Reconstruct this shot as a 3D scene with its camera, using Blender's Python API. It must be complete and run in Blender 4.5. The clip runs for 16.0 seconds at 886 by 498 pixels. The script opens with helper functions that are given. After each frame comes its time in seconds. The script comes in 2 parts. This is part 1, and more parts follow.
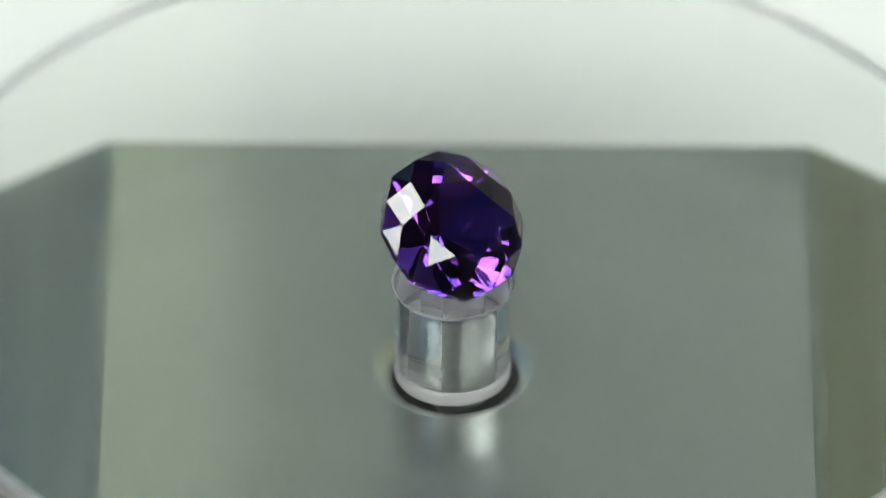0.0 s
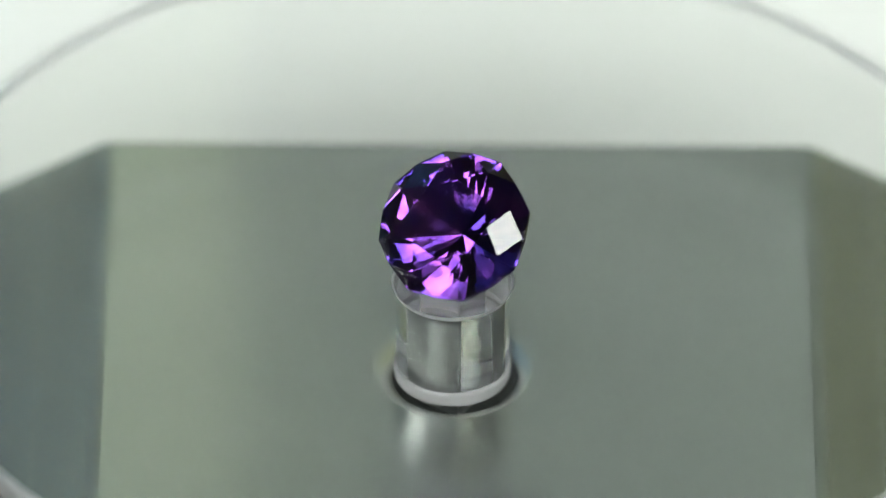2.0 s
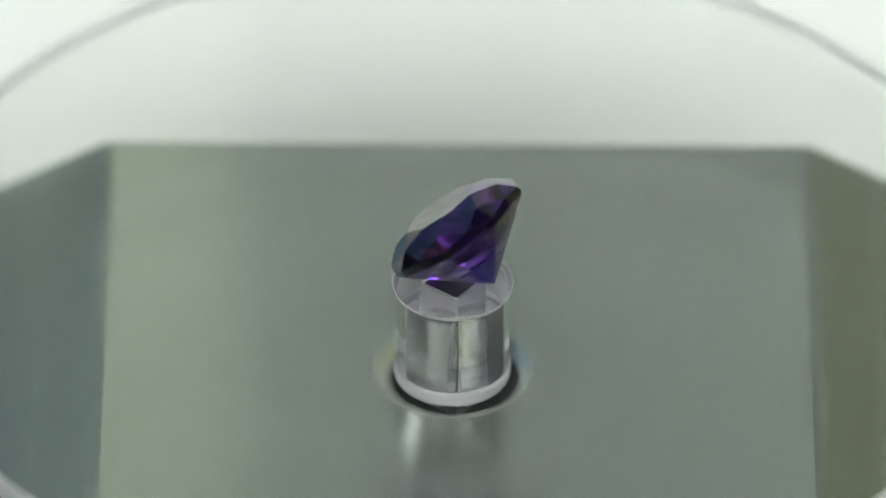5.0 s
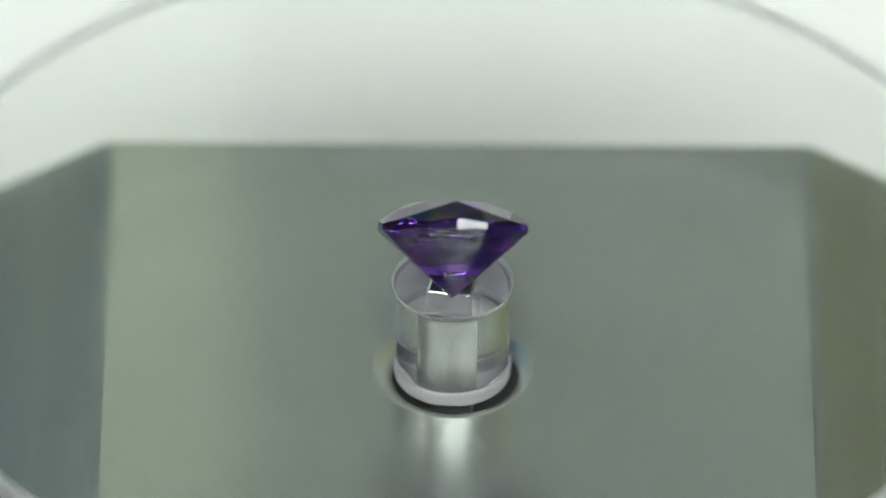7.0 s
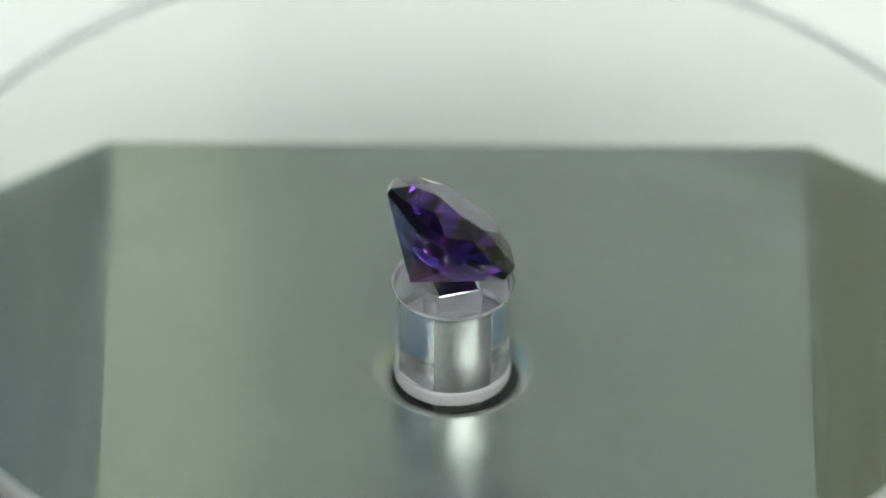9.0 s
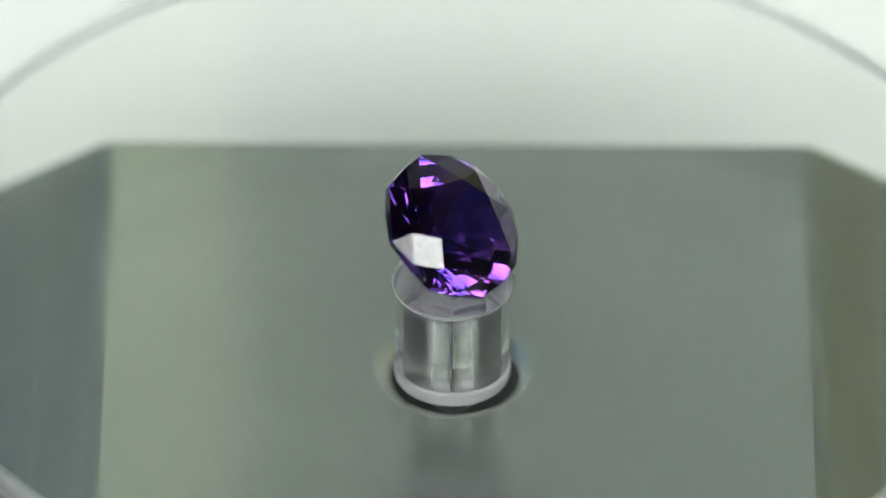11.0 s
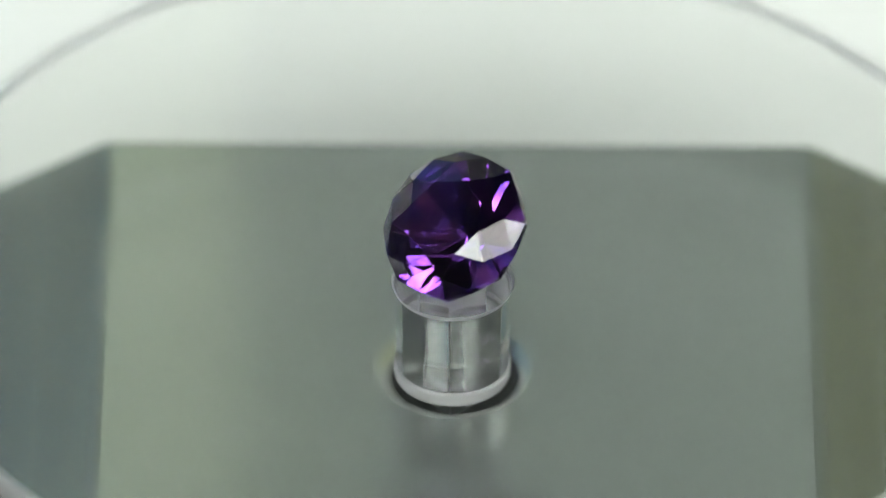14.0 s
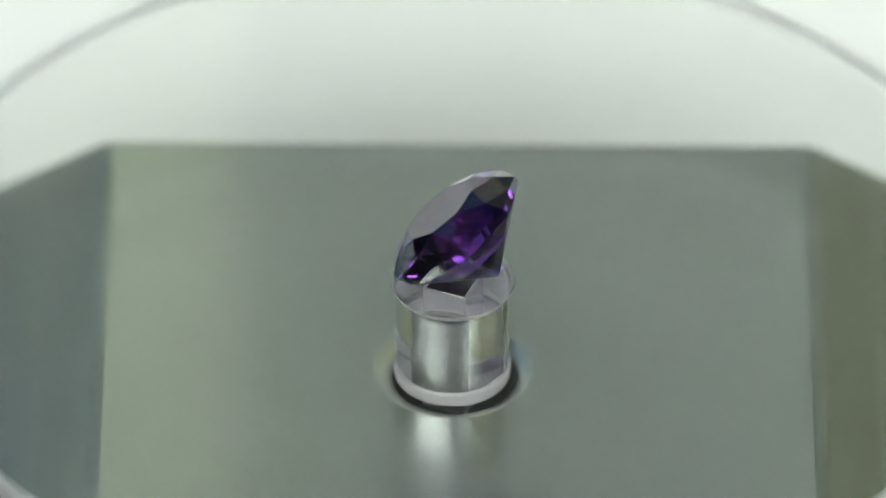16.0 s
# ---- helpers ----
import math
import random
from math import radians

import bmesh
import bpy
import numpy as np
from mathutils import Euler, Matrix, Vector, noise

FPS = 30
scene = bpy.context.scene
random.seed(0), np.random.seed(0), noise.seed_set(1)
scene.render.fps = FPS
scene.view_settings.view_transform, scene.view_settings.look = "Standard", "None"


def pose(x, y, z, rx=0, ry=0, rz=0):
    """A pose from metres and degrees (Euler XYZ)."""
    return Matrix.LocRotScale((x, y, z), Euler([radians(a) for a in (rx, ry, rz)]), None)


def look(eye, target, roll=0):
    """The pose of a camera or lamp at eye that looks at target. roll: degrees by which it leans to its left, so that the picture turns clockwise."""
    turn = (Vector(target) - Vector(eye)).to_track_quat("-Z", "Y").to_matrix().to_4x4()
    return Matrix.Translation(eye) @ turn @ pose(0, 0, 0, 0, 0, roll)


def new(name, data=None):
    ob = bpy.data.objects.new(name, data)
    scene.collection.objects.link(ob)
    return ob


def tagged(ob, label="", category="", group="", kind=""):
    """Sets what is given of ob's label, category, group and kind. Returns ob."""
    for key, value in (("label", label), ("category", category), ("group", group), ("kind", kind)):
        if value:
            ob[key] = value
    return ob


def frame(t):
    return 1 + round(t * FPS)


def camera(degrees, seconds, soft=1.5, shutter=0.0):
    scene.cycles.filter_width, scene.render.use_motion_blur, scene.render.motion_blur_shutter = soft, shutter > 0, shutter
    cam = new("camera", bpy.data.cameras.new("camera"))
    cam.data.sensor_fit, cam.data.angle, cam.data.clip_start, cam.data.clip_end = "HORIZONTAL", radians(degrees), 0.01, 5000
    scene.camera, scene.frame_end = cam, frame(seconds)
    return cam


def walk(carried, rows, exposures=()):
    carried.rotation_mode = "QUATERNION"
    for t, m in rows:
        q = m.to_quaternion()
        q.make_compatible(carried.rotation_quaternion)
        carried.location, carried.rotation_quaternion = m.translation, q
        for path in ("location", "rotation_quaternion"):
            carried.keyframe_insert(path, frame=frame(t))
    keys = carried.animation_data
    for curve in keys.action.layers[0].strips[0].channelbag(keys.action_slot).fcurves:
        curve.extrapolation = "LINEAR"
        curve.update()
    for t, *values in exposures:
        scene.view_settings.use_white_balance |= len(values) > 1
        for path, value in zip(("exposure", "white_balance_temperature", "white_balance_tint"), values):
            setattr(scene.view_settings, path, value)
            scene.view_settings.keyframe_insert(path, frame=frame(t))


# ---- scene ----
MM = 0.001

# ---- camera ----
ELEV, DIST = radians(37.0), 0.9
cam = camera(4.490, 16.0, soft=1.2)
ROLL = 0.35
AIM = (-0.00081, 0.0, 0.00208)
EYE = (AIM[0], AIM[1] - DIST * math.cos(ELEV), AIM[2] + DIST * math.sin(ELEV))
cam.data.dof.use_dof = True
cam.data.dof.focus_distance = DIST
cam.data.dof.aperture_fstop = 13.0
walk(cam, [(0.0, look(EYE, AIM, ROLL)), (16.0, look(EYE, AIM, ROLL))], exposures=[(0.0, 0.0), (16.0, 0.0)])

# ---- world and lamps' strength ----
world = bpy.data.worlds.new("room_air")
scene.world = world
world.use_nodes = True
world.node_tree.nodes["Background"].inputs["Color"].default_value = (0.55, 0.62, 0.6, 1)
world.node_tree.nodes["Background"].inputs["Strength"].default_value = 0.05
LAMP_GLOW = 12.8


# ---- materials ----
def material(name, color, rough=0.5, metal=0.0, **more):
    m = bpy.data.materials.new(name)
    m.use_nodes = True
    b = m.node_tree.nodes["Principled BSDF"]
    b.inputs["Base Color"].default_value = (*color, 1)
    b.inputs["Roughness"].default_value = rough
    b.inputs["Metallic"].default_value = metal
    for key, value in more.items():
        b.inputs[key.replace("_", " ")].default_value = value
    return m


def grain(m, scale, amount, rough=0.0, bump=0.0, stretch=(1, 1, 1), second=0.0):
    """Noise at two scales on colour, gloss and relief."""
    t = m.node_tree
    b = t.nodes["Principled BSDF"]
    base = tuple(b.inputs["Base Color"].default_value)
    co = t.nodes.new("ShaderNodeTexCoord")
    mp = t.nodes.new("ShaderNodeMapping")
    mp.inputs["Scale"].default_value = stretch
    t.links.new(co.outputs["Object"], mp.inputs["Vector"])
    fine, wide = t.nodes.new("ShaderNodeTexNoise"), t.nodes.new("ShaderNodeTexNoise")
    fine.inputs["Scale"].default_value, wide.inputs["Scale"].default_value = scale, scale * 0.06
    fine.inputs["Detail"].default_value = 4
    t.links.new(mp.outputs["Vector"], fine.inputs["Vector"])
    t.links.new(co.outputs["Object"], wide.inputs["Vector"])
    mix = t.nodes.new("ShaderNodeMath")
    mix.operation = "MULTIPLY_ADD"
    t.links.new(wide.outputs["Fac"], mix.inputs[0])
    mix.inputs[1].default_value = second
    t.links.new(fine.outputs["Fac"], mix.inputs[2])
    ramp = t.nodes.new("ShaderNodeMapRange")
    ramp.inputs["From Min"].default_value, ramp.inputs["From Max"].default_value = 0.3 + 0.5 * second, 0.7 + 0.5 * second
    ramp.inputs["To Min"].default_value, ramp.inputs["To Max"].default_value = 1 - amount, 1 + amount
    t.links.new(mix.outputs[0], ramp.inputs["Value"])
    tint = t.nodes.new("ShaderNodeVectorMath")
    tint.operation = "SCALE"
    tint.inputs[0].default_value = base[:3]
    t.links.new(ramp.outputs["Result"], tint.inputs["Scale"])
    t.links.new(tint.outputs["Vector"], b.inputs["Base Color"])
    if rough:
        r = t.nodes.new("ShaderNodeMapRange")
        r.inputs["To Min"].default_value = b.inputs["Roughness"].default_value - rough
        r.inputs["To Max"].default_value = b.inputs["Roughness"].default_value + rough
        t.links.new(fine.outputs["Fac"], r.inputs["Value"])
        t.links.new(r.outputs["Result"], b.inputs["Roughness"])
    if bump:
        u = t.nodes.new("ShaderNodeBump")
        u.inputs["Strength"].default_value, u.inputs["Distance"].default_value = bump, 0.00002
        t.links.new(fine.outputs["Fac"], u.inputs["Height"])
        t.links.new(u.outputs["Normal"], b.inputs["Normal"])
    return m


def glowing(name, color, strength, reach):
    """A lit diffuser, brightest at its middle."""
    m = bpy.data.materials.new(name)
    m.use_nodes = True
    t = m.node_tree
    b = t.nodes["Principled BSDF"]
    b.inputs["Base Color"].default_value = (0.8, 0.8, 0.8, 1)
    b.inputs["Emission Color"].default_value = (*color, 1)
    co, far, fall = t.nodes.new("ShaderNodeTexCoord"), t.nodes.new("ShaderNodeVectorMath"), t.nodes.new("ShaderNodeMapRange")
    far.operation = "LENGTH"
    fall.inputs["From Max"].default_value = reach
    fall.inputs["To Min"].default_value, fall.inputs["To Max"].default_value = 1.55 * strength, 0.65 * strength
    t.links.new(co.outputs["Object"], far.inputs[0])
    t.links.new(far.outputs["Value"], fall.inputs["Value"])
    t.links.new(fall.outputs["Result"], b.inputs["Emission Strength"])
    return m


AMETHYST = material("amethyst", (0.061, 0.0185, 0.154), 0.0, Transmission_Weight=1.0, IOR=1.545)


def zoned(m, scale, stops):
    """Colour zoning inside a crystal: soft patches of several tints."""
    t = m.node_tree
    co, noise, ramp = t.nodes.new("ShaderNodeTexCoord"), t.nodes.new("ShaderNodeTexNoise"), t.nodes.new("ShaderNodeValToRGB")
    noise.inputs["Scale"].default_value, noise.inputs["Detail"].default_value = scale, 1.0
    while len(ramp.color_ramp.elements) < len(stops):
        ramp.color_ramp.elements.new(0.5)
    for e, (at, color) in zip(ramp.color_ramp.elements, stops):
        e.position, e.color = at, (*color, 1)
    t.links.new(co.outputs["Object"], noise.inputs["Vector"])
    t.links.new(noise.outputs["Fac"], ramp.inputs["Fac"])
    t.links.new(ramp.outputs["Color"], t.nodes["Principled BSDF"].inputs["Base Color"])
    return m


zoned(AMETHYST, 420, ((0.34, (0.020, 0.012, 0.155)), (0.47, (0.050, 0.017, 0.155)), (0.57, (0.098, 0.026, 0.215)), (0.70, (0.21, 0.056, 0.34))))
ACRYLIC = material("clear_acrylic", (0.985, 0.99, 0.985), 0.0, Transmission_Weight=1.0, IOR=1.49)


def hazy(name, color, cover):
    m = bpy.data.materials.new(name)
    m.use_nodes = True
    t = m.node_tree
    t.nodes.remove(t.nodes["Principled BSDF"])
    clear, milk, mix = t.nodes.new("ShaderNodeBsdfTransparent"), t.nodes.new("ShaderNodeBsdfDiffuse"), t.nodes.new("ShaderNodeMixShader")
    milk.inputs["Color"].default_value = (*color, 1)
    mix.inputs["Fac"].default_value = cover
    t.links.new(clear.outputs[0], mix.inputs[1])
    t.links.new(milk.outputs[0], mix.inputs[2])
    t.links.new(mix.outputs[0], t.nodes["Material Output"].inputs["Surface"])
    return m


GLUE = hazy("hazy_glue", (0.94, 0.93, 1.0), 0.14)
FROSTED = material("frosted_edge_acrylic", (0.96, 0.96, 1.0), 0.4, Transmission_Weight=0.6, IOR=1.49, Specular_IOR_Level=0.25)
MILKY = material("milky_edge_acrylic", (0.94, 0.945, 0.98), 0.55, Transmission_Weight=0.88, IOR=1.49, Specular_IOR_Level=0.3)
FOOT = material("scuffed_acrylic", (0.98, 0.97, 1.0), 0.1, Transmission_Weight=0.58, IOR=1.49)
SHAFT = material("machined_acrylic", (0.985, 0.985, 0.995), 0.02, Transmission_Weight=1.0, IOR=1.49)
SHAFT_REFLECTOR = grain(material("white_shaft_reflector", (0.80, 0.80, 0.84), 0.4), 500, 0.1)
SPINDLE = grain(material("worn_spindle_steel", (0.29, 0.295, 0.29), 0.3, 1.0), 1200, 0.04)
STEEL = grain(material("satin_steel", (0.53, 0.57, 0.55), 0.25, 0.85), 500, 0.02, 0.012, 0.0, (1, 6, 1), 0.9)
RING_STEEL = grain(material("ground_steel", (0.58, 0.60, 0.58), 0.27, 0.81), 600, 0.02)
BLACK = grain(material("black_plastic", (0.006, 0.006, 0.007), 0.5), 800, 0.2)
PAPER = grain(material("white_paper", (0.69, 0.71, 0.70), 0.75), 700, 0.012, 0, 0.15, (1, 1, 1), 0.6)
DUST = grain(material("pale_dust", (0.55, 0.58, 0.54), 0.8), 3000, 0.1)
SCUFF = material("bright_scuff", (0.40, 0.45, 0.40), 0.55, 0.3)
# tints of the unseen panels, set by what the steel should mirror
REFLECT_GREY = grain(material("grey_reflection", (0.112, 0.129, 0.122), 0.7), 60, 0.03)
REFLECT_ASH = grain(material("ash_reflection", (0.145, 0.166, 0.155), 0.7), 60, 0.03)
REFLECT_PALE = grain(material("pale_reflection", (0.355, 0.395, 0.29), 0.7), 60, 0.03)
REFLECT_BLUE = grain(material("blue_grey_reflection", (0.06, 0.16, 0.26), 0.7), 60, 0.03)
REFLECT_OLIVE = grain(material("olive_reflection", (0.225, 0.23, 0.08), 0.7), 60, 0.03)
WALL_DIM = grain(material("room_paint", (0.35, 0.36, 0.35), 0.8), 20, 0.04)
FLOOR_DIM = grain(material("room_floor", (0.16, 0.13, 0.10), 0.6), 15, 0.1)
GLOW = glowing("lit_diffuser", (0.955, 1.0, 0.94), LAMP_GLOW, 0.19)
STRIP_GLOW = glowing("lit_strip", (1.0, 0.98, 0.93), 5.5, 0.16)
CEILING_GLOW = glowing("lit_ceiling_panel", (0.97, 1.0, 0.95), 12.0, 0.9)


# ---- builders ----
def part(name, bm, mat, parent=None, label=""):
    me = bpy.data.meshes.new(name)
    bmesh.ops.recalc_face_normals(bm, faces=bm.faces)
    bm.to_mesh(me)
    bm.free()
    me.materials.append(mat)
    ob = new(name, me)
    if parent is not None:
        ob.parent = parent
    return tagged(ob, label)


def carve(ob, index, name, label):
    """Lifts the faces of one material out of a mesh into a part of its own, with the same surface."""
    whole = ob.data
    piece = bmesh.new()
    piece.from_mesh(whole)
    bmesh.ops.delete(piece, geom=[f for f in piece.faces if f.material_index != index], context="FACES")
    for f in piece.faces:
        f.material_index = 0
    me = bpy.data.meshes.new(name)
    piece.to_mesh(me)
    piece.free()
    me.materials.append(whole.materials[index])
    rest = bmesh.new()
    rest.from_mesh(whole)
    bmesh.ops.delete(rest, geom=[f for f in rest.faces if f.material_index == index], context="FACES")
    rest.to_mesh(whole)
    rest.free()
    child = new(name, me)
    child.parent = ob
    return tagged(child, label)


def block(bm, x0, x1, y0, y1, z0, z1):
    v = [bm.verts.new(p) for p in ((x0, y0, z0), (x1, y0, z0), (x1, y1, z0), (x0, y1, z0),
                                   (x0, y0, z1), (x1, y0, z1), (x1, y1, z1), (x0, y1, z1))]
    for f in ((3, 2, 1, 0), (4, 5, 6, 7), (0, 1, 5, 4), (1, 2, 6, 5), (2, 3, 7, 6), (3, 0, 4, 7)):
        bm.faces.new([v[i] for i in f])


def ring(bm, r, z, n=128):
    return [bm.verts.new((r * math.cos(2 * math.pi * i / n), r * math.sin(2 * math.pi * i / n), z)) for i in range(n)]


def bridge(bm, a, b, smooth=False):
    for i in range(len(a)):
        j = (i + 1) % len(a)
        bm.faces.new((a[i], a[j], b[j], b[i])).smooth = smooth


def square_ring(bm, hx, hy, z, n=128, turn=0.0, mid=(0, 0)):
    """Points along a rectangle, one for each ray of a ring of n."""
    out = []
    for i in range(n):
        a = 2 * math.pi * i / n
        c, s = math.cos(a - turn), math.sin(a - turn)
        k = min(hx / max(abs(c), 1e-9), hy / max(abs(s), 1e-9))
        x, y = c * k, s * k
        out.append(bm.verts.new((mid[0] + x * math.cos(turn) - y * math.sin(turn), mid[1] + x * math.sin(turn) + y * math.cos(turn), z)))
    return out


# ---- the room and the table ----
TABLE_Z = -33 * MM


def wall(name, x0, x1, y0, y1, z0, z1, mat, label):
    bm = bmesh.new()
    block(bm, x0, x1, y0, y1, z0, z1)
    return tagged(part(name, bm, mat), label, "wall", kind="structure")


def room():
    wall("wall_north", -1.6, 1.6, 1.5, 1.6, -0.8, 1.8, WALL_DIM, "plain grey painted far room wall")
    wall("wall_south", -1.6, 1.6, -1.9, -1.8, -0.8, 1.8, WALL_DIM, "plain grey painted room wall behind camera")
    wall("wall_west", -1.7, -1.6, -1.9, 1.6, -0.8, 1.8, WALL_DIM, "plain grey painted side room wall")
    wall("wall_east", 1.6, 1.7, -1.9, 1.6, -0.8, 1.8, WALL_DIM, "plain grey painted side room wall")
    tagged(wall("floor", -1.7, 1.7, -1.9, 1.6, -0.85, -0.8, FLOOR_DIM, "dark brown room floor under the table"), category="floor")
    tagged(wall("ceiling", -1.7, 1.7, -1.9, 1.6, 1.8, 1.85, WALL_DIM, "plain grey room ceiling"), category="ceiling")


def table():
    bm = bmesh.new()
    block(bm, -0.6, 0.6, -0.45, 0.45, TABLE_Z - 0.0207, TABLE_Z - 0.0007)
    tagged(part("tabletop", bm, BLACK), "dark tabletop under a sheet of white paper", "table", kind="structure")
    bm = bmesh.new()
    prof = [(-0.09, 0.0), (0.082, 0.0)] + [(0.082 + 0.06 * math.sin(radians(a)), 0.06 - 0.06 * math.cos(radians(a))) for a in range(6, 85, 6)]
    under = [(y + 0.0006 * min(1, z / 0.03), z - 0.0006) for y, z in prof]
    loop = prof + under[::-1]
    ends = [[bm.verts.new((x, y, TABLE_Z + z)) for y, z in loop] for x in (-0.16, 0.16)]
    bridge(bm, ends[0], ends[1])
    for e in ends:
        bm.faces.new(e)
    tagged(part("backdrop_paper", bm, PAPER), "matt white paper sheet on the table, curled up behind", "backdrop", kind="structure")


def reflect_panel(name, ax, ay, bx, by, top, mat, label):
    """An unseen upright panel on the table from a to b, 6 mm thick, added to shape reflections."""
    d = Vector((bx - ax, by - ay))
    n = Vector((-d.y, d.x)).normalized() * 0.006
    bm = bmesh.new()
    low = [bm.verts.new((x, y, TABLE_Z)) for x, y in ((ax, ay), (bx, by), (bx + n.x, by + n.y), (ax + n.x, ay + n.y))]
    high = [bm.verts.new((v.co.x, v.co.y, top)) for v in low]
    bm.faces.new(low)
    bm.faces.new(high)
    bridge(bm, low, high)
    tagged(part(name, bm, mat), label, "wall", kind="structure")


def reflect_panels():
    # unseen panels added to colour the steel's reflections, darkest in the middle
    reflect_panel("reflect_ash", 0.0105, 0.15, 0.05, 0.15, 0.205, REFLECT_ASH, "unseen ash-grey panel, added for its reflection in the steel")
    reflect_panel("reflect_grey", -0.0205, 0.15, 0.01, 0.15, 0.205, REFLECT_GREY, "unseen grey panel, added for its dark reflection in the steel")
    reflect_panel("reflect_side", -0.05, 0.149, -0.0445, 0.149, 0.205, REFLECT_ASH, "unseen narrow ash-grey panel, added for its reflection in the steel")
    reflect_panel("reflect_pale", -0.044, 0.149, -0.021, 0.149, 0.205, REFLECT_PALE, "unseen pale green panel, added for its reflection in the steel")
    reflect_panel("reflect_blue", -0.30, 0.147, -0.0505, 0.149, 0.225, REFLECT_BLUE, "unseen blue-grey panel, added for its reflection in the steel")
    # unseen board, added to block blue reflections in the gem's table
    reflect_panel("blue_blocker", -0.30, 0.1425, -0.0505, 0.1425, 0.036, BLACK, "unseen low black board, added to keep blue out of the gem")
    # added only to mirror a light line along the right-hand bend
    reflect_panel("reflect_strip", 0.0505, 0.15, 0.078, 0.15, 0.205, REFLECT_PALE, "unseen narrow pale panel, added for a light line in the steel")
    reflect_panel("reflect_olive", 0.0785, 0.15, 0.30, 0.148, 0.225, REFLECT_OLIVE, "unseen olive panel, added for its reflection in the steel")


# ---- the two lamps beside the camera ----
def lamp(az, elev, dist, w, h, roll=0):
    a, e = radians(az), radians(elev)
    at = Vector((math.sin(a) * math.cos(e), -math.cos(a) * math.cos(e), math.sin(e))) * dist
    root = tagged(new("softbox_lamp"), "black softbox lamp with a lit white diffuser facing the gem", "lamp", "lamps beside the camera")
    root.matrix_world = look(at, (0, 0, 0), roll)
    bm = bmesh.new()
    f = [bm.verts.new((x * w / 2, y * h / 2, 0)) for x, y in ((-1, -1), (1, -1), (1, 1), (-1, 1))]
    b = [bm.verts.new((x * w / 5, y * h / 5, 0.09)) for x, y in ((-1, -1), (1, -1), (1, 1), (-1, 1))]
    bridge(bm, f, b)
    bm.faces.new(b)
    part("shell", bm, BLACK, root, "black fabric shell")
    bm = bmesh.new()
    block(bm, -w / 2 + 0.002, w / 2 - 0.002, -h / 2 + 0.002, h / 2 - 0.002, 0.002, 0.005)
    part("diffuser", bm, GLOW, root, "glowing white diffuser")
    bm = bmesh.new()
    block(bm, -0.008, 0.008, -0.012, 0.012, 0.09, 0.13)
    part("bracket", bm, BLACK, root)
    pole = bmesh.new()
    mw = root.matrix_world.inverted()
    foot = (root.matrix_world @ Vector((0, 0, 0.12)))
    lo, hi = ring(pole, 0.007, TABLE_Z - 0.0007, 16), ring(pole, 0.007, foot.z, 16)
    for v in lo + hi:
        v.co = mw @ Vector((v.co.x + foot.x, v.co.y + foot.y, v.co.z))
    bridge(pole, lo, hi)
    part("stand", pole, BLACK, root, "thin black lamp stand")


def glint_strip():
    """A short lit strip between the softboxes, unseen and added for facet glints, on an arm from the east wall."""
    a, e = radians(3.5), radians(50.5)
    at = Vector((math.sin(a) * math.cos(e), -math.cos(a) * math.cos(e), math.sin(e))) * 0.6
    root = tagged(new("glint_strip"), "short unseen strip lamp, added for glints on the gem", "lamp")
    root.matrix_world = look(at, (0, 0, 0))
    bm = bmesh.new()
    block(bm, -0.052, 0.052, -0.032, 0.032, 0.004, 0.03)
    part("body", bm, BLACK, root, "black metal body")
    bm = bmesh.new()
    block(bm, -0.05, 0.05, -0.03, 0.03, 0.0, 0.003)
    part("diffuser", bm, STRIP_GLOW, root, "glowing white diffuser")
    bm = bmesh.new()
    block(bm, 0.053, 1.6 - at.x, -0.006, 0.006, 0.012, 0.024)
    part("arm", bm, BLACK, root, "thin black arm")


def ceiling_lamp():
    root = tagged(new("ceiling_lamp"), "oblong lit ceiling panel lamp in a white frame", "lamp")
    root.location = (-0.2, -0.2, 1.797)
    bm = bmesh.new()
    block(bm, -0.26, 0.26, -0.19, 0.19, -0.02, 0.0)
    part("lamp_frame", bm, PAPER, root)
    bm = bmesh.new()
    block(bm, -0.24, 0.24, -0.17, 0.17, -0.024, -0.0205)
    part("diffuser", bm, CEILING_GLOW, root, "glowing white diffuser")


# ---- the metal housing of the motor ----
PLATE_Z = -11.1 * MM


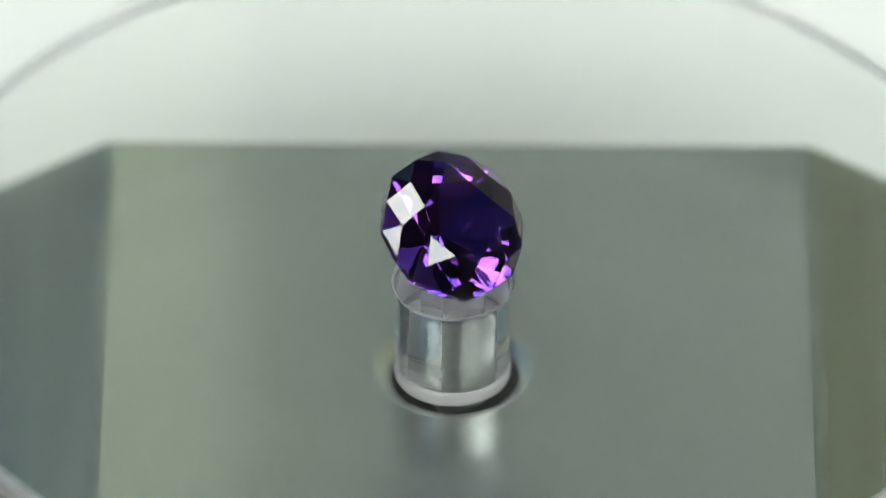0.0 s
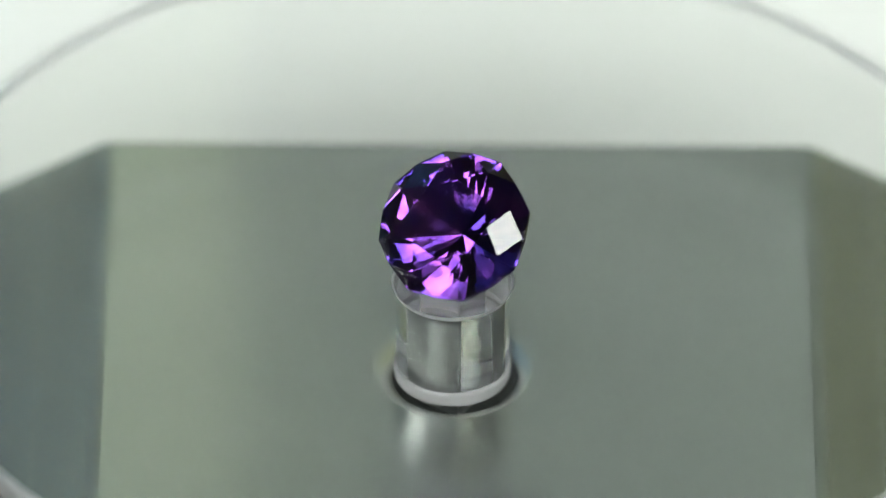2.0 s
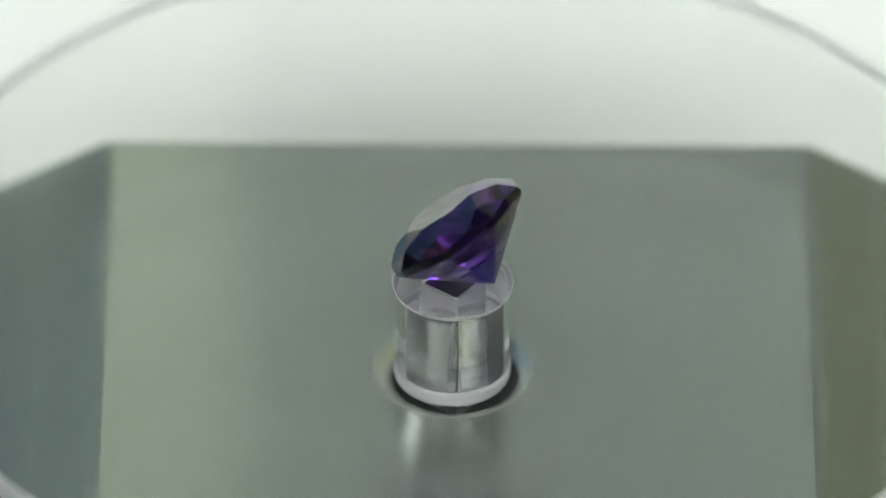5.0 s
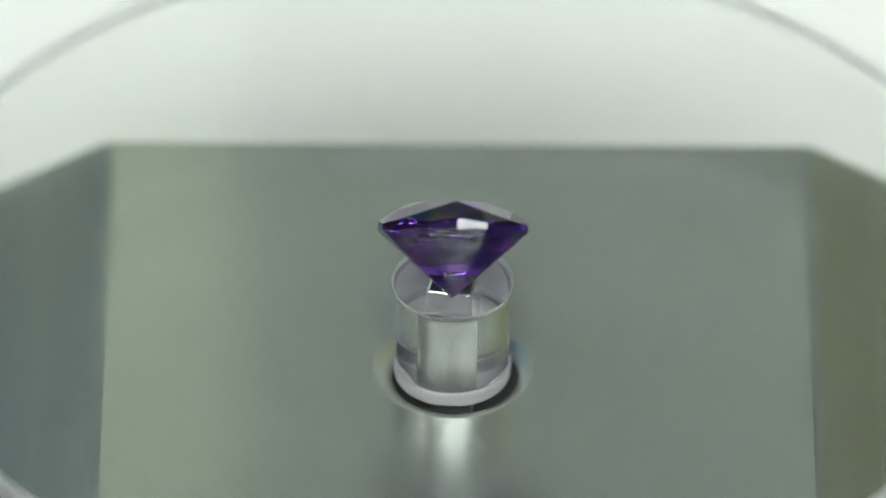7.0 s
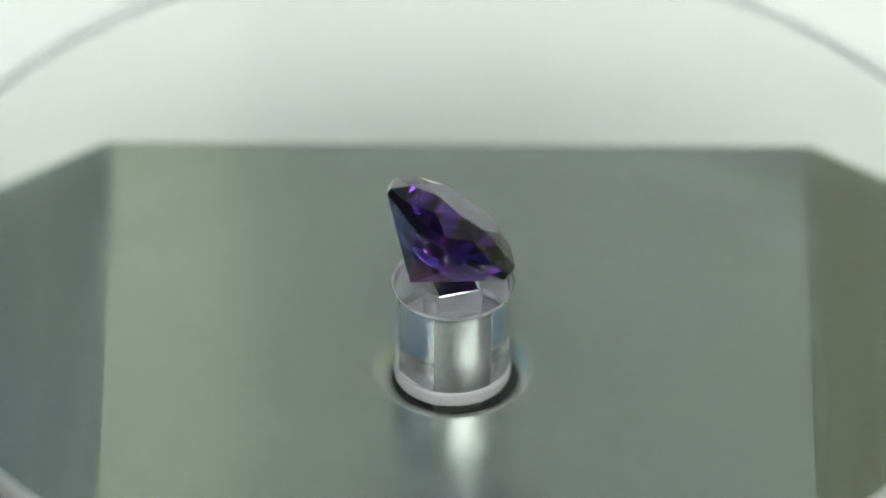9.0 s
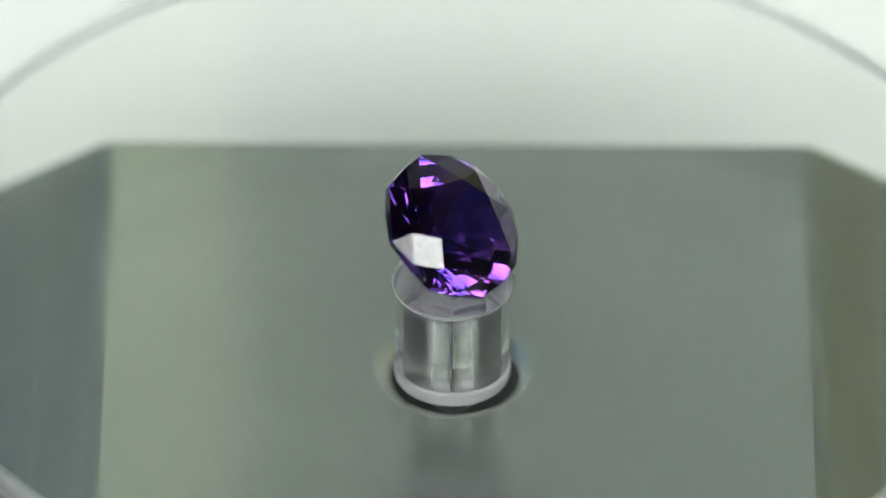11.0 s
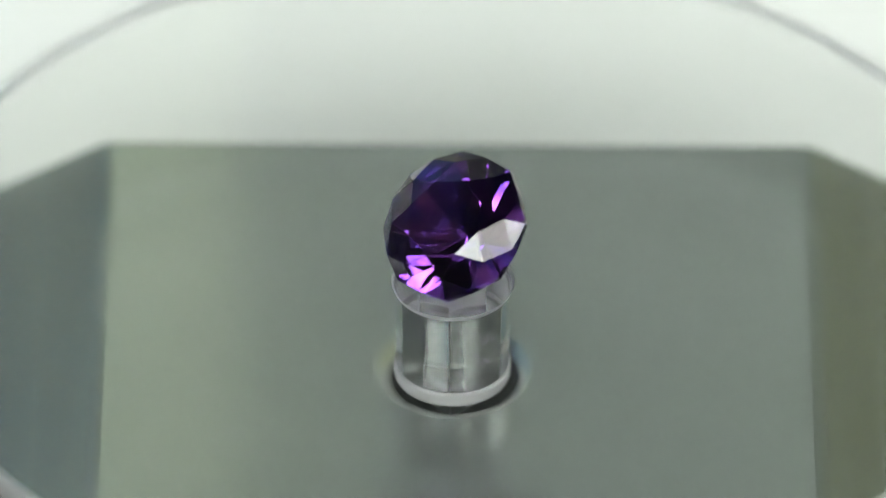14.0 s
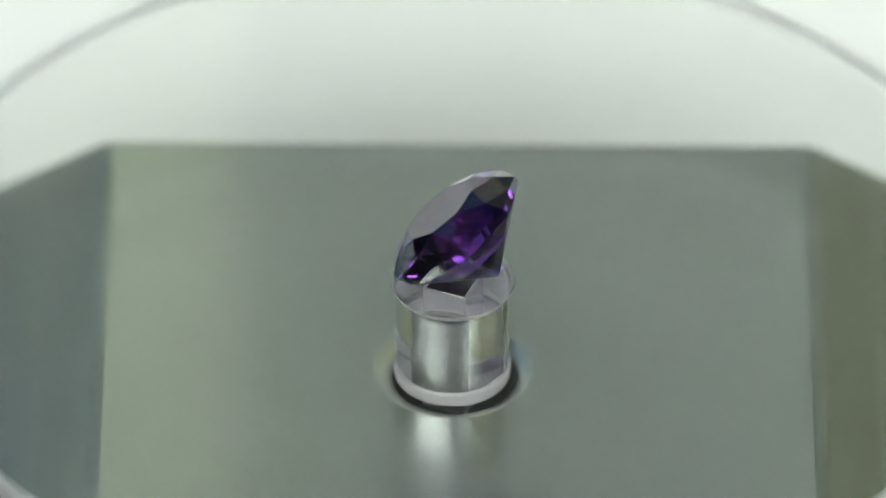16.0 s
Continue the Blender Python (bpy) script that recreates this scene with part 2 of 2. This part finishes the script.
def housing():
    root = tagged(new("motor_housing"), "satin steel motor housing with sloping sides and dusty top", "turntable base")
    y0, y1, hx, dx = -48 * MM, 30.3 * MM, 28.4 * MM, 0.45 * MM
    bm = bmesh.new()
    n = 128
    inner = ring(bm, 6.5 * MM, PLATE_Z, n)
    outer = []
    for i in range(n):
        a = 2 * math.pi * i / n
        c, s = math.cos(a), math.sin(a)
        k = min((hx + dx if c > 0 else hx - dx) / max(abs(c), 1e-9), (y1 if s > 0 else -y0) / max(abs(s), 1e-9))
        outer.append(bm.verts.new((c * k, s * k, PLATE_Z)))
    bridge(bm, inner, outer)
    for x, y in ((dx - hx, y0), (dx + hx, y0), (dx + hx, y1), (dx - hx, y1)):
        near = sorted(outer, key=lambda v: (v.co.x - x) ** 2 + (v.co.y - y) ** 2)[:2]
        if (near[0].co.xy - Vector((x, y))).length > 1e-6:
            bm.faces.new((near[0], near[1], bm.verts.new((x, y, PLATE_Z))))
    down = ring(bm, 6.5 * MM, PLATE_Z - 0.4 * MM, n)
    bridge(bm, inner, down)
    part("top_sheet", bm, STEEL, root)
    for side in (-1, 1):
        prof = [(28.4 + 2.5 * math.sin(radians(a)), -11.1 - 2.5 * (1 - math.cos(radians(a)))) for a in (0, 4, 8, 12, 16, 20, 24, 28)]
        prof += [(33.8, -13.66), (33.95, -13.71), (34.1, -13.82), (47, -20.6), (48, -33)]
        bm = bmesh.new()
        rows = [[bm.verts.new((dx + side * x * MM, y, z * MM)) for x, z in prof] for y in (y0, y1)]
        for i in range(len(prof) - 1):
            bm.faces.new((rows[0][i], rows[0][i + 1], rows[1][i + 1], rows[1][i])).smooth = i < 7
        bmesh.ops.solidify(bm, geom=bm.faces[:], thickness=0.6 * MM)
        part("side_flange", bm, STEEL, root)
    for y, name in ((y1 - 0.3 * MM, "back_panel"), (y0 - 0.3 * MM, "front_panel")):
        bm = bmesh.new()
        out = [(28.3, -11.3), (29.5, -11.6), (46.8, -20.8), (47.4, -33), (-47.4, -33), (-46.8, -20.8), (-29.5, -11.6), (-28.3, -11.3)]
        a = [bm.verts.new((dx + x * MM, y, z * MM)) for x, z in out]
        b = [bm.verts.new((dx + x * MM, y - 0.6 * MM, z * MM)) for x, z in out]
        bm.faces.new(a)
        bm.faces.new(b)
        bridge(bm, a, b)
        part(name, bm, STEEL, root)
    bm = bmesh.new()
    prof = [(6.5, 0.0), (6.4, -0.01), (6.25, -0.04), (6.05, -0.10), (5.85, -0.18), (5.65, -0.27), (5.45, -0.37), (5.22, -0.50), (5.05, -0.61), (4.98, -0.70), (4.96, -0.85)]
    rs = [ring(bm, r * MM, PLATE_Z + z * MM) for r, z in prof]
    for k, r in enumerate(rs):
        bmesh.ops.translate(bm, verts=r, vec=(0.19 * MM * min(1, k / 8), -0.06 * MM * min(1, k / 8), 0))
    for a, b in zip(rs, rs[1:]):
        bridge(bm, a, b, True)
    part("collar", bm, RING_STEEL, root, "shallow steel dish round the shaft hole")
    # black colour stands in for the shade in the gap round the shaft
    bm = bmesh.new()
    a, b = ring(bm, 5.3 * MM, PLATE_Z - 0.86 * MM), ring(bm, 5.3 * MM, PLATE_Z - 6 * MM)
    bridge(bm, a, b, True)
    bm.faces.new(b)
    part("shaft_well", bm, BLACK, root, "well below the shaft hole, coloured black for its shade")
    return root


# ---- the clear rotating platter ----
TURN0, PERIOD = 6.97, 11.5
DISC_T = 2.2


def platter():
    """A clear disc bonded on a round shaft with a square bore."""
    root = tagged(new("turntable_platter"), "clear acrylic turntable disc bonded on a square-bored shaft", "turntable")
    n = 128
    bm = bmesh.new()
    half = DISC_T / 2
    prof = [(43.95 + half * math.sin(radians(a)), -half + half * math.cos(radians(a))) for a in range(0, 181, 15)]
    rs = [ring(bm, r * MM, z * MM, n) for r, z in prof]
    bmesh.ops.translate(bm, verts=bm.verts, vec=(-0.25 * MM, 0, 0))
    bm.faces.new(rs[0])
    bm.faces.new(rs[-1])
    for a, b in zip(rs, rs[1:]):
        bridge(bm, a, b, True)
    for f in bm.faces:
        f.material_index = int(len(f.verts) == 4)
    disc = part("disc", bm, ACRYLIC, root, "clear acrylic disc with a rounded, slightly frosted edge")
    disc.data.materials.append(MILKY)
    carve(disc, 1, "rim", "rounded, slightly frosted rim")
    bm = bmesh.new()
    top = -DISC_T - 0.01
    prof = [(4.93, top), (4.72, top - 0.5), (4.60, top - 1.0), (4.56, -9.95), (4.48, -10.05), (4.48, -10.15), (4.66, -10.28),
            (4.71, -10.4), (4.71, -11.15), (4.62, -11.35), (4.45, -11.4)]
    rs = [ring(bm, r * MM, z * MM, n) for r, z in prof]
    for k, (a, b) in enumerate(zip(rs, rs[1:])):
        bridge(bm, a, b, k in (1, 2))
        if k == 0:
            flare = set(bm.faces)
        if k == 2:
            upper = set(bm.faces)
        if k == 9:
            foot = set(bm.faces) - upper
    turn = radians(-90 + 36 + 45)
    high = square_ring(bm, 1.9 * MM, 1.9 * MM, top * MM, n, turn)
    low = square_ring(bm, 1.9 * MM, 1.9 * MM, -11.4 * MM, n, turn)
    bridge(bm, rs[0], high)
    bridge(bm, low, high)
    done = set(bm.faces)
    # bottom face made white, an added reflector that brightens the shaft from below
    bridge(bm, rs[-1], low)
    for f in bm.faces:
        f.material_index = int(f not in done) + 2 * int(f in flare) + 3 * int(f in foot)
    shaft = part("shaft", bm, SHAFT, root, "clear acrylic shaft with a square bore")
    shaft.data.materials.append(SHAFT_REFLECTOR)
    shaft.data.materials.append(FROSTED)
    shaft.data.materials.append(FOOT)
    carve(shaft, 3, "foot_ring", "whitish scuffed foot ring")
    carve(shaft, 2, "flare", "frosted flared lip")
    bm = bmesh.new()
    z = (-DISC_T - 0.005) * MM
    bridge(bm, ring(bm, 4.9 * MM, z, n), square_ring(bm, 1.93 * MM, 1.93 * MM, z, n, turn))
    glue = part("glue_film", bm, GLUE, root, "hazy film of clear glue")
    bm = bmesh.new()
    prof = [(1.62, top - 0.04), (1.86, top - 0.29), (1.86, -14.0)]
    rs = [square_ring(bm, r * MM, r * MM, z * MM, n, turn) for r, z in prof]
    bm.faces.new(rs[0])
    bridge(bm, rs[1], rs[2])
    dull = set(bm.faces)
    bridge(bm, rs[0], rs[1])
    for f in bm.faces:
        f.material_index = int(f not in dull)
    spindle = part("spindle", bm, SPINDLE, root, "square steel drive spindle with bright bevelled top")
    spindle.data.materials.append(RING_STEEL)
    carve(spindle, 1, "bevel", "bright ground bevel")
    return root


# ---- the gem ----
def gem():
    R, RT, TABLE_R, STAR_R, CROWN, GIRDLE, DEPTH, LOW, RISE = [v * MM for v in (6.264, 5.991, 3.295, 4.970, 1.842, 0.506, 5.734, 1.42, 0.333)]
    tilt, spin, culet_y = radians(-40.33), radians(116.17), -3.776 * MM
    bm = bmesh.new()

    def at(r, a, z):
        return bm.verts.new((r * math.cos(radians(a)), r * math.sin(radians(a)), z))

    c8 = math.cos(math.pi / 8)
    star_z = CROWN - (CROWN - RISE) * (STAR_R * c8 - TABLE_R) / (RT - TABLE_R)
    low_z = -DEPTH + (DEPTH - GIRDLE) * LOW * c8 / RT
    tab = [at(TABLE_R, 45 * k + 22.5, CROWN) for k in range(8)]
    star = [at(STAR_R, 45 * k, star_z) for k in range(8)]
    corner = [at(R, 45 * k, 0) for k in range(8)]
    tip = [at(RT, 45 * k + 22.5, RISE) for k in range(8)]
    corner_b = [at(R, 45 * k, -GIRDLE) for k in range(8)]
    tip_b = [at(RT, 45 * k + 22.5, -GIRDLE) for k in range(8)]
    low = [at(LOW, 45 * k, low_z) for k in range(8)]
    culet = at(0, 0, -DEPTH)
    bm.faces.new(tab)
    for k in range(8):
        j = (k + 1) % 8
        for f in ((tab[k - 1], star[k], tab[k]), (tab[k], star[k], tip[k], star[j]), (star[k], corner[k], tip[k]), (star[j], tip[k], corner[j]),
                  (corner[k], corner_b[k], tip_b[k], tip[k]), (tip[k], tip_b[k], corner_b[j], corner[j]),
                  (tip_b[k], low[k], culet, low[j]), (corner_b[k], low[k], tip_b[k]), (tip_b[k], low[j], corner_b[j])):
            bm.faces.new(f)
    m = Matrix.Rotation(tilt, 4, "X") @ Matrix.Rotation(spin, 4, "Z")
    bmesh.ops.transform(bm, matrix=m, verts=bm.verts)
    lift = 0.01 * MM - min(v.co.z for v in bm.verts)
    bmesh.ops.translate(bm, verts=bm.verts, vec=(-culet.co.x, culet_y - culet.co.y, lift))
    bm.faces.index_update()
    bmesh.ops.recalc_face_normals(bm, faces=bm.faces)
    root = tagged(new("amethyst_gem"), "deep violet brilliant-cut amethyst lying tilted on its pavilion", "gemstone")
    for name, ids in (("table_facet", (0,)), ("crown", (1, 2, 3, 4)), ("girdle", (5, 6)), ("pavilion", (7, 8, 9))):
        piece = bm.copy()
        piece.faces.ensure_lookup_table()
        gone = [f for f in piece.faces if (0 if f.index == 0 else 1 + (f.index - 1) % 9) not in ids]
        bmesh.ops.delete(piece, geom=gone, context="FACES")
        me = bpy.data.meshes.new(name)
        piece.to_mesh(me)
        piece.free()
        me.materials.append(AMETHYST)
        new(name, me).parent = root
    bm.free()
    return root


# ---- dust and lint ----
def mote(bm, x, y, z, r):
    v = [bm.verts.new((x + r * random.uniform(0.6, 1.2) * math.cos(a), y + r * random.uniform(0.6, 1.2) * math.sin(a), z))
         for a in (0.3, 1.6, 2.7, 3.9, 5.2)]
    top = bm.verts.new((x, y, z + 0.8 * r))
    for i in range(5):
        bm.faces.new((v[i], v[(i + 1) % 5], top))
    bm.faces.new(v)


def fibre(bm, x, y, z, length, a, bend, r):
    prev = None
    for i in range(7):
        s = (i / 6 - 0.5) * length
        b = a + bend * (i / 6 - 0.5)
        p = Vector((x + s * math.cos(b), y + s * math.sin(b), z + r))
        side = Vector((-math.sin(b), math.cos(b), 0)) * r
        cur = [bm.verts.new(p + side), bm.verts.new(p + Vector((0, 0, r))), bm.verts.new(p - side), bm.verts.new(p - Vector((0, 0, r)))]
        if prev:
            bridge(bm, prev, cur)
        else:
            bm.faces.new(cur)
        prev = cur
    bm.faces.new(prev)


def dust():
    random.seed(8)
    bm = bmesh.new()
    for i in range(230):
        x, y = random.uniform(-27, 27), random.uniform(-19, -4) if i % 5 else random.uniform(-6, 20)
        if math.hypot(x, y) > 8:
            mote(bm, x * MM, y * MM, PLATE_Z + 0.003 * MM, random.choice((0.015, 0.022, 0.03, 0.04, 0.055)) * MM)
    for i in range(14):
        x, y = random.uniform(-26, 26), random.uniform(-19, -5)
        if math.hypot(x, y) > 8:
            fibre(bm, x * MM, y * MM, PLATE_Z + 0.003 * MM, random.uniform(0.3, 1.0) * MM, random.uniform(0, 3), random.uniform(-2, 2), 0.010 * MM)
    for x, y, length, a, bend, r in ((-14.5, -6.9, 1.0, 0.1, -0.8, 0.016), (-23.9, -10.1, 0.8, 0.4, 0.4, 0.014), (-26.4, -3.4, 0.7, 1.1, 0.3, 0.014),
                                     (-17.2, -9.3, 0.5, 0.2, 0.2, 0.012), (34 - 8.9, -7.1, 0.3, 0.9, 0.2, 0.012)):
        fibre(bm, x * MM, y * MM, PLATE_Z + 0.003 * MM, length * MM, a, bend, r * MM)
    for x, y in ((-9.1, 4.6), (-12.0, 0.75), (-10.4, 0.75), (-24.0, -8.6), (-19.5, -11.5)):
        mote(bm, x * MM, y * MM, PLATE_Z + 0.003 * MM, 0.07 * MM)
    tagged(part("plate_dust", bm, DUST), "pale dust specks and lint lying on the steel", "dust", kind="stuff")


def scratches():
    """Short hairline scuffs, mostly on the near half of the plate, running the same way."""
    random.seed(23)
    bm = bmesh.new()
    for i in range(520):
        x, y = random.gauss(-7, 8), random.uniform(-21, -5)
        if math.hypot(x, y) > 8 and abs(x) < 27:
            fibre(bm, x * MM, y * MM, PLATE_Z + 0.003 * MM, random.uniform(0.15, 0.8) * MM, random.gauss(0.95, 0.3), random.uniform(-0.3, 0.3), random.uniform(0.003, 0.008) * MM)
    for x, y, length in ((-5.6, -10.6, 1.5), (-6.3, -12.0, 1.2), (-9.5, -11.2, 0.9)):
        fibre(bm, x * MM, y * MM, PLATE_Z + 0.003 * MM, length * MM, 1.05, 0.1, 0.011 * MM)
    tagged(part("plate_scratches", bm, SCUFF), "faint pale hairline scuffs on the steel", "scratches", kind="stuff")


def platter_dust(parent):
    random.seed(11)
    bm = bmesh.new()
    for x, y, r in ((-0.3, 18.6, 0.10), (18.9, -3.6, 0.06), (23.9, -13.2, 0.07), (17.9, -21.5, 0.06)):
        mote(bm, x * MM, y * MM, 0.01 * MM, r * MM)
    for i in range(14):
        r, a = random.uniform(12, 42), random.uniform(0, 6.28)
        mote(bm, r * math.cos(a) * MM, r * math.sin(a) * MM, 0.01 * MM, random.choice((0.02, 0.03, 0.04)) * MM)
    for i in range(9):
        r, a = random.uniform(16, 42), random.uniform(0, 6.28)
        fibre(bm, r * math.cos(a) * MM, r * math.sin(a) * MM, 0.01 * MM, random.uniform(2, 5) * MM, a + 1.2, 0.2, 0.0025 * MM)
    tagged(part("dust_specks", bm, DUST, parent, "pale dust specks"), kind="stuff")


room()
table()
reflect_panels()
lamp(-33.0, 45.2, 0.55, 0.312, 0.168, -16)
lamp(32.9, 45.4, 0.55, 0.312, 0.202, 43)
glint_strip()
ceiling_lamp()
housing()
plate = platter()
stone = gem()
dust()
scratches()
platter_dust(plate)


# ---- what turns ----
def motions():
    times = [i * 0.25 for i in range(65)]
    for ob in (plate, stone):
        walk(ob, [(t, pose(0, 0, 0, 0, 0, -360.0 / PERIOD * (t - TURN0))) for t in times])


motions()
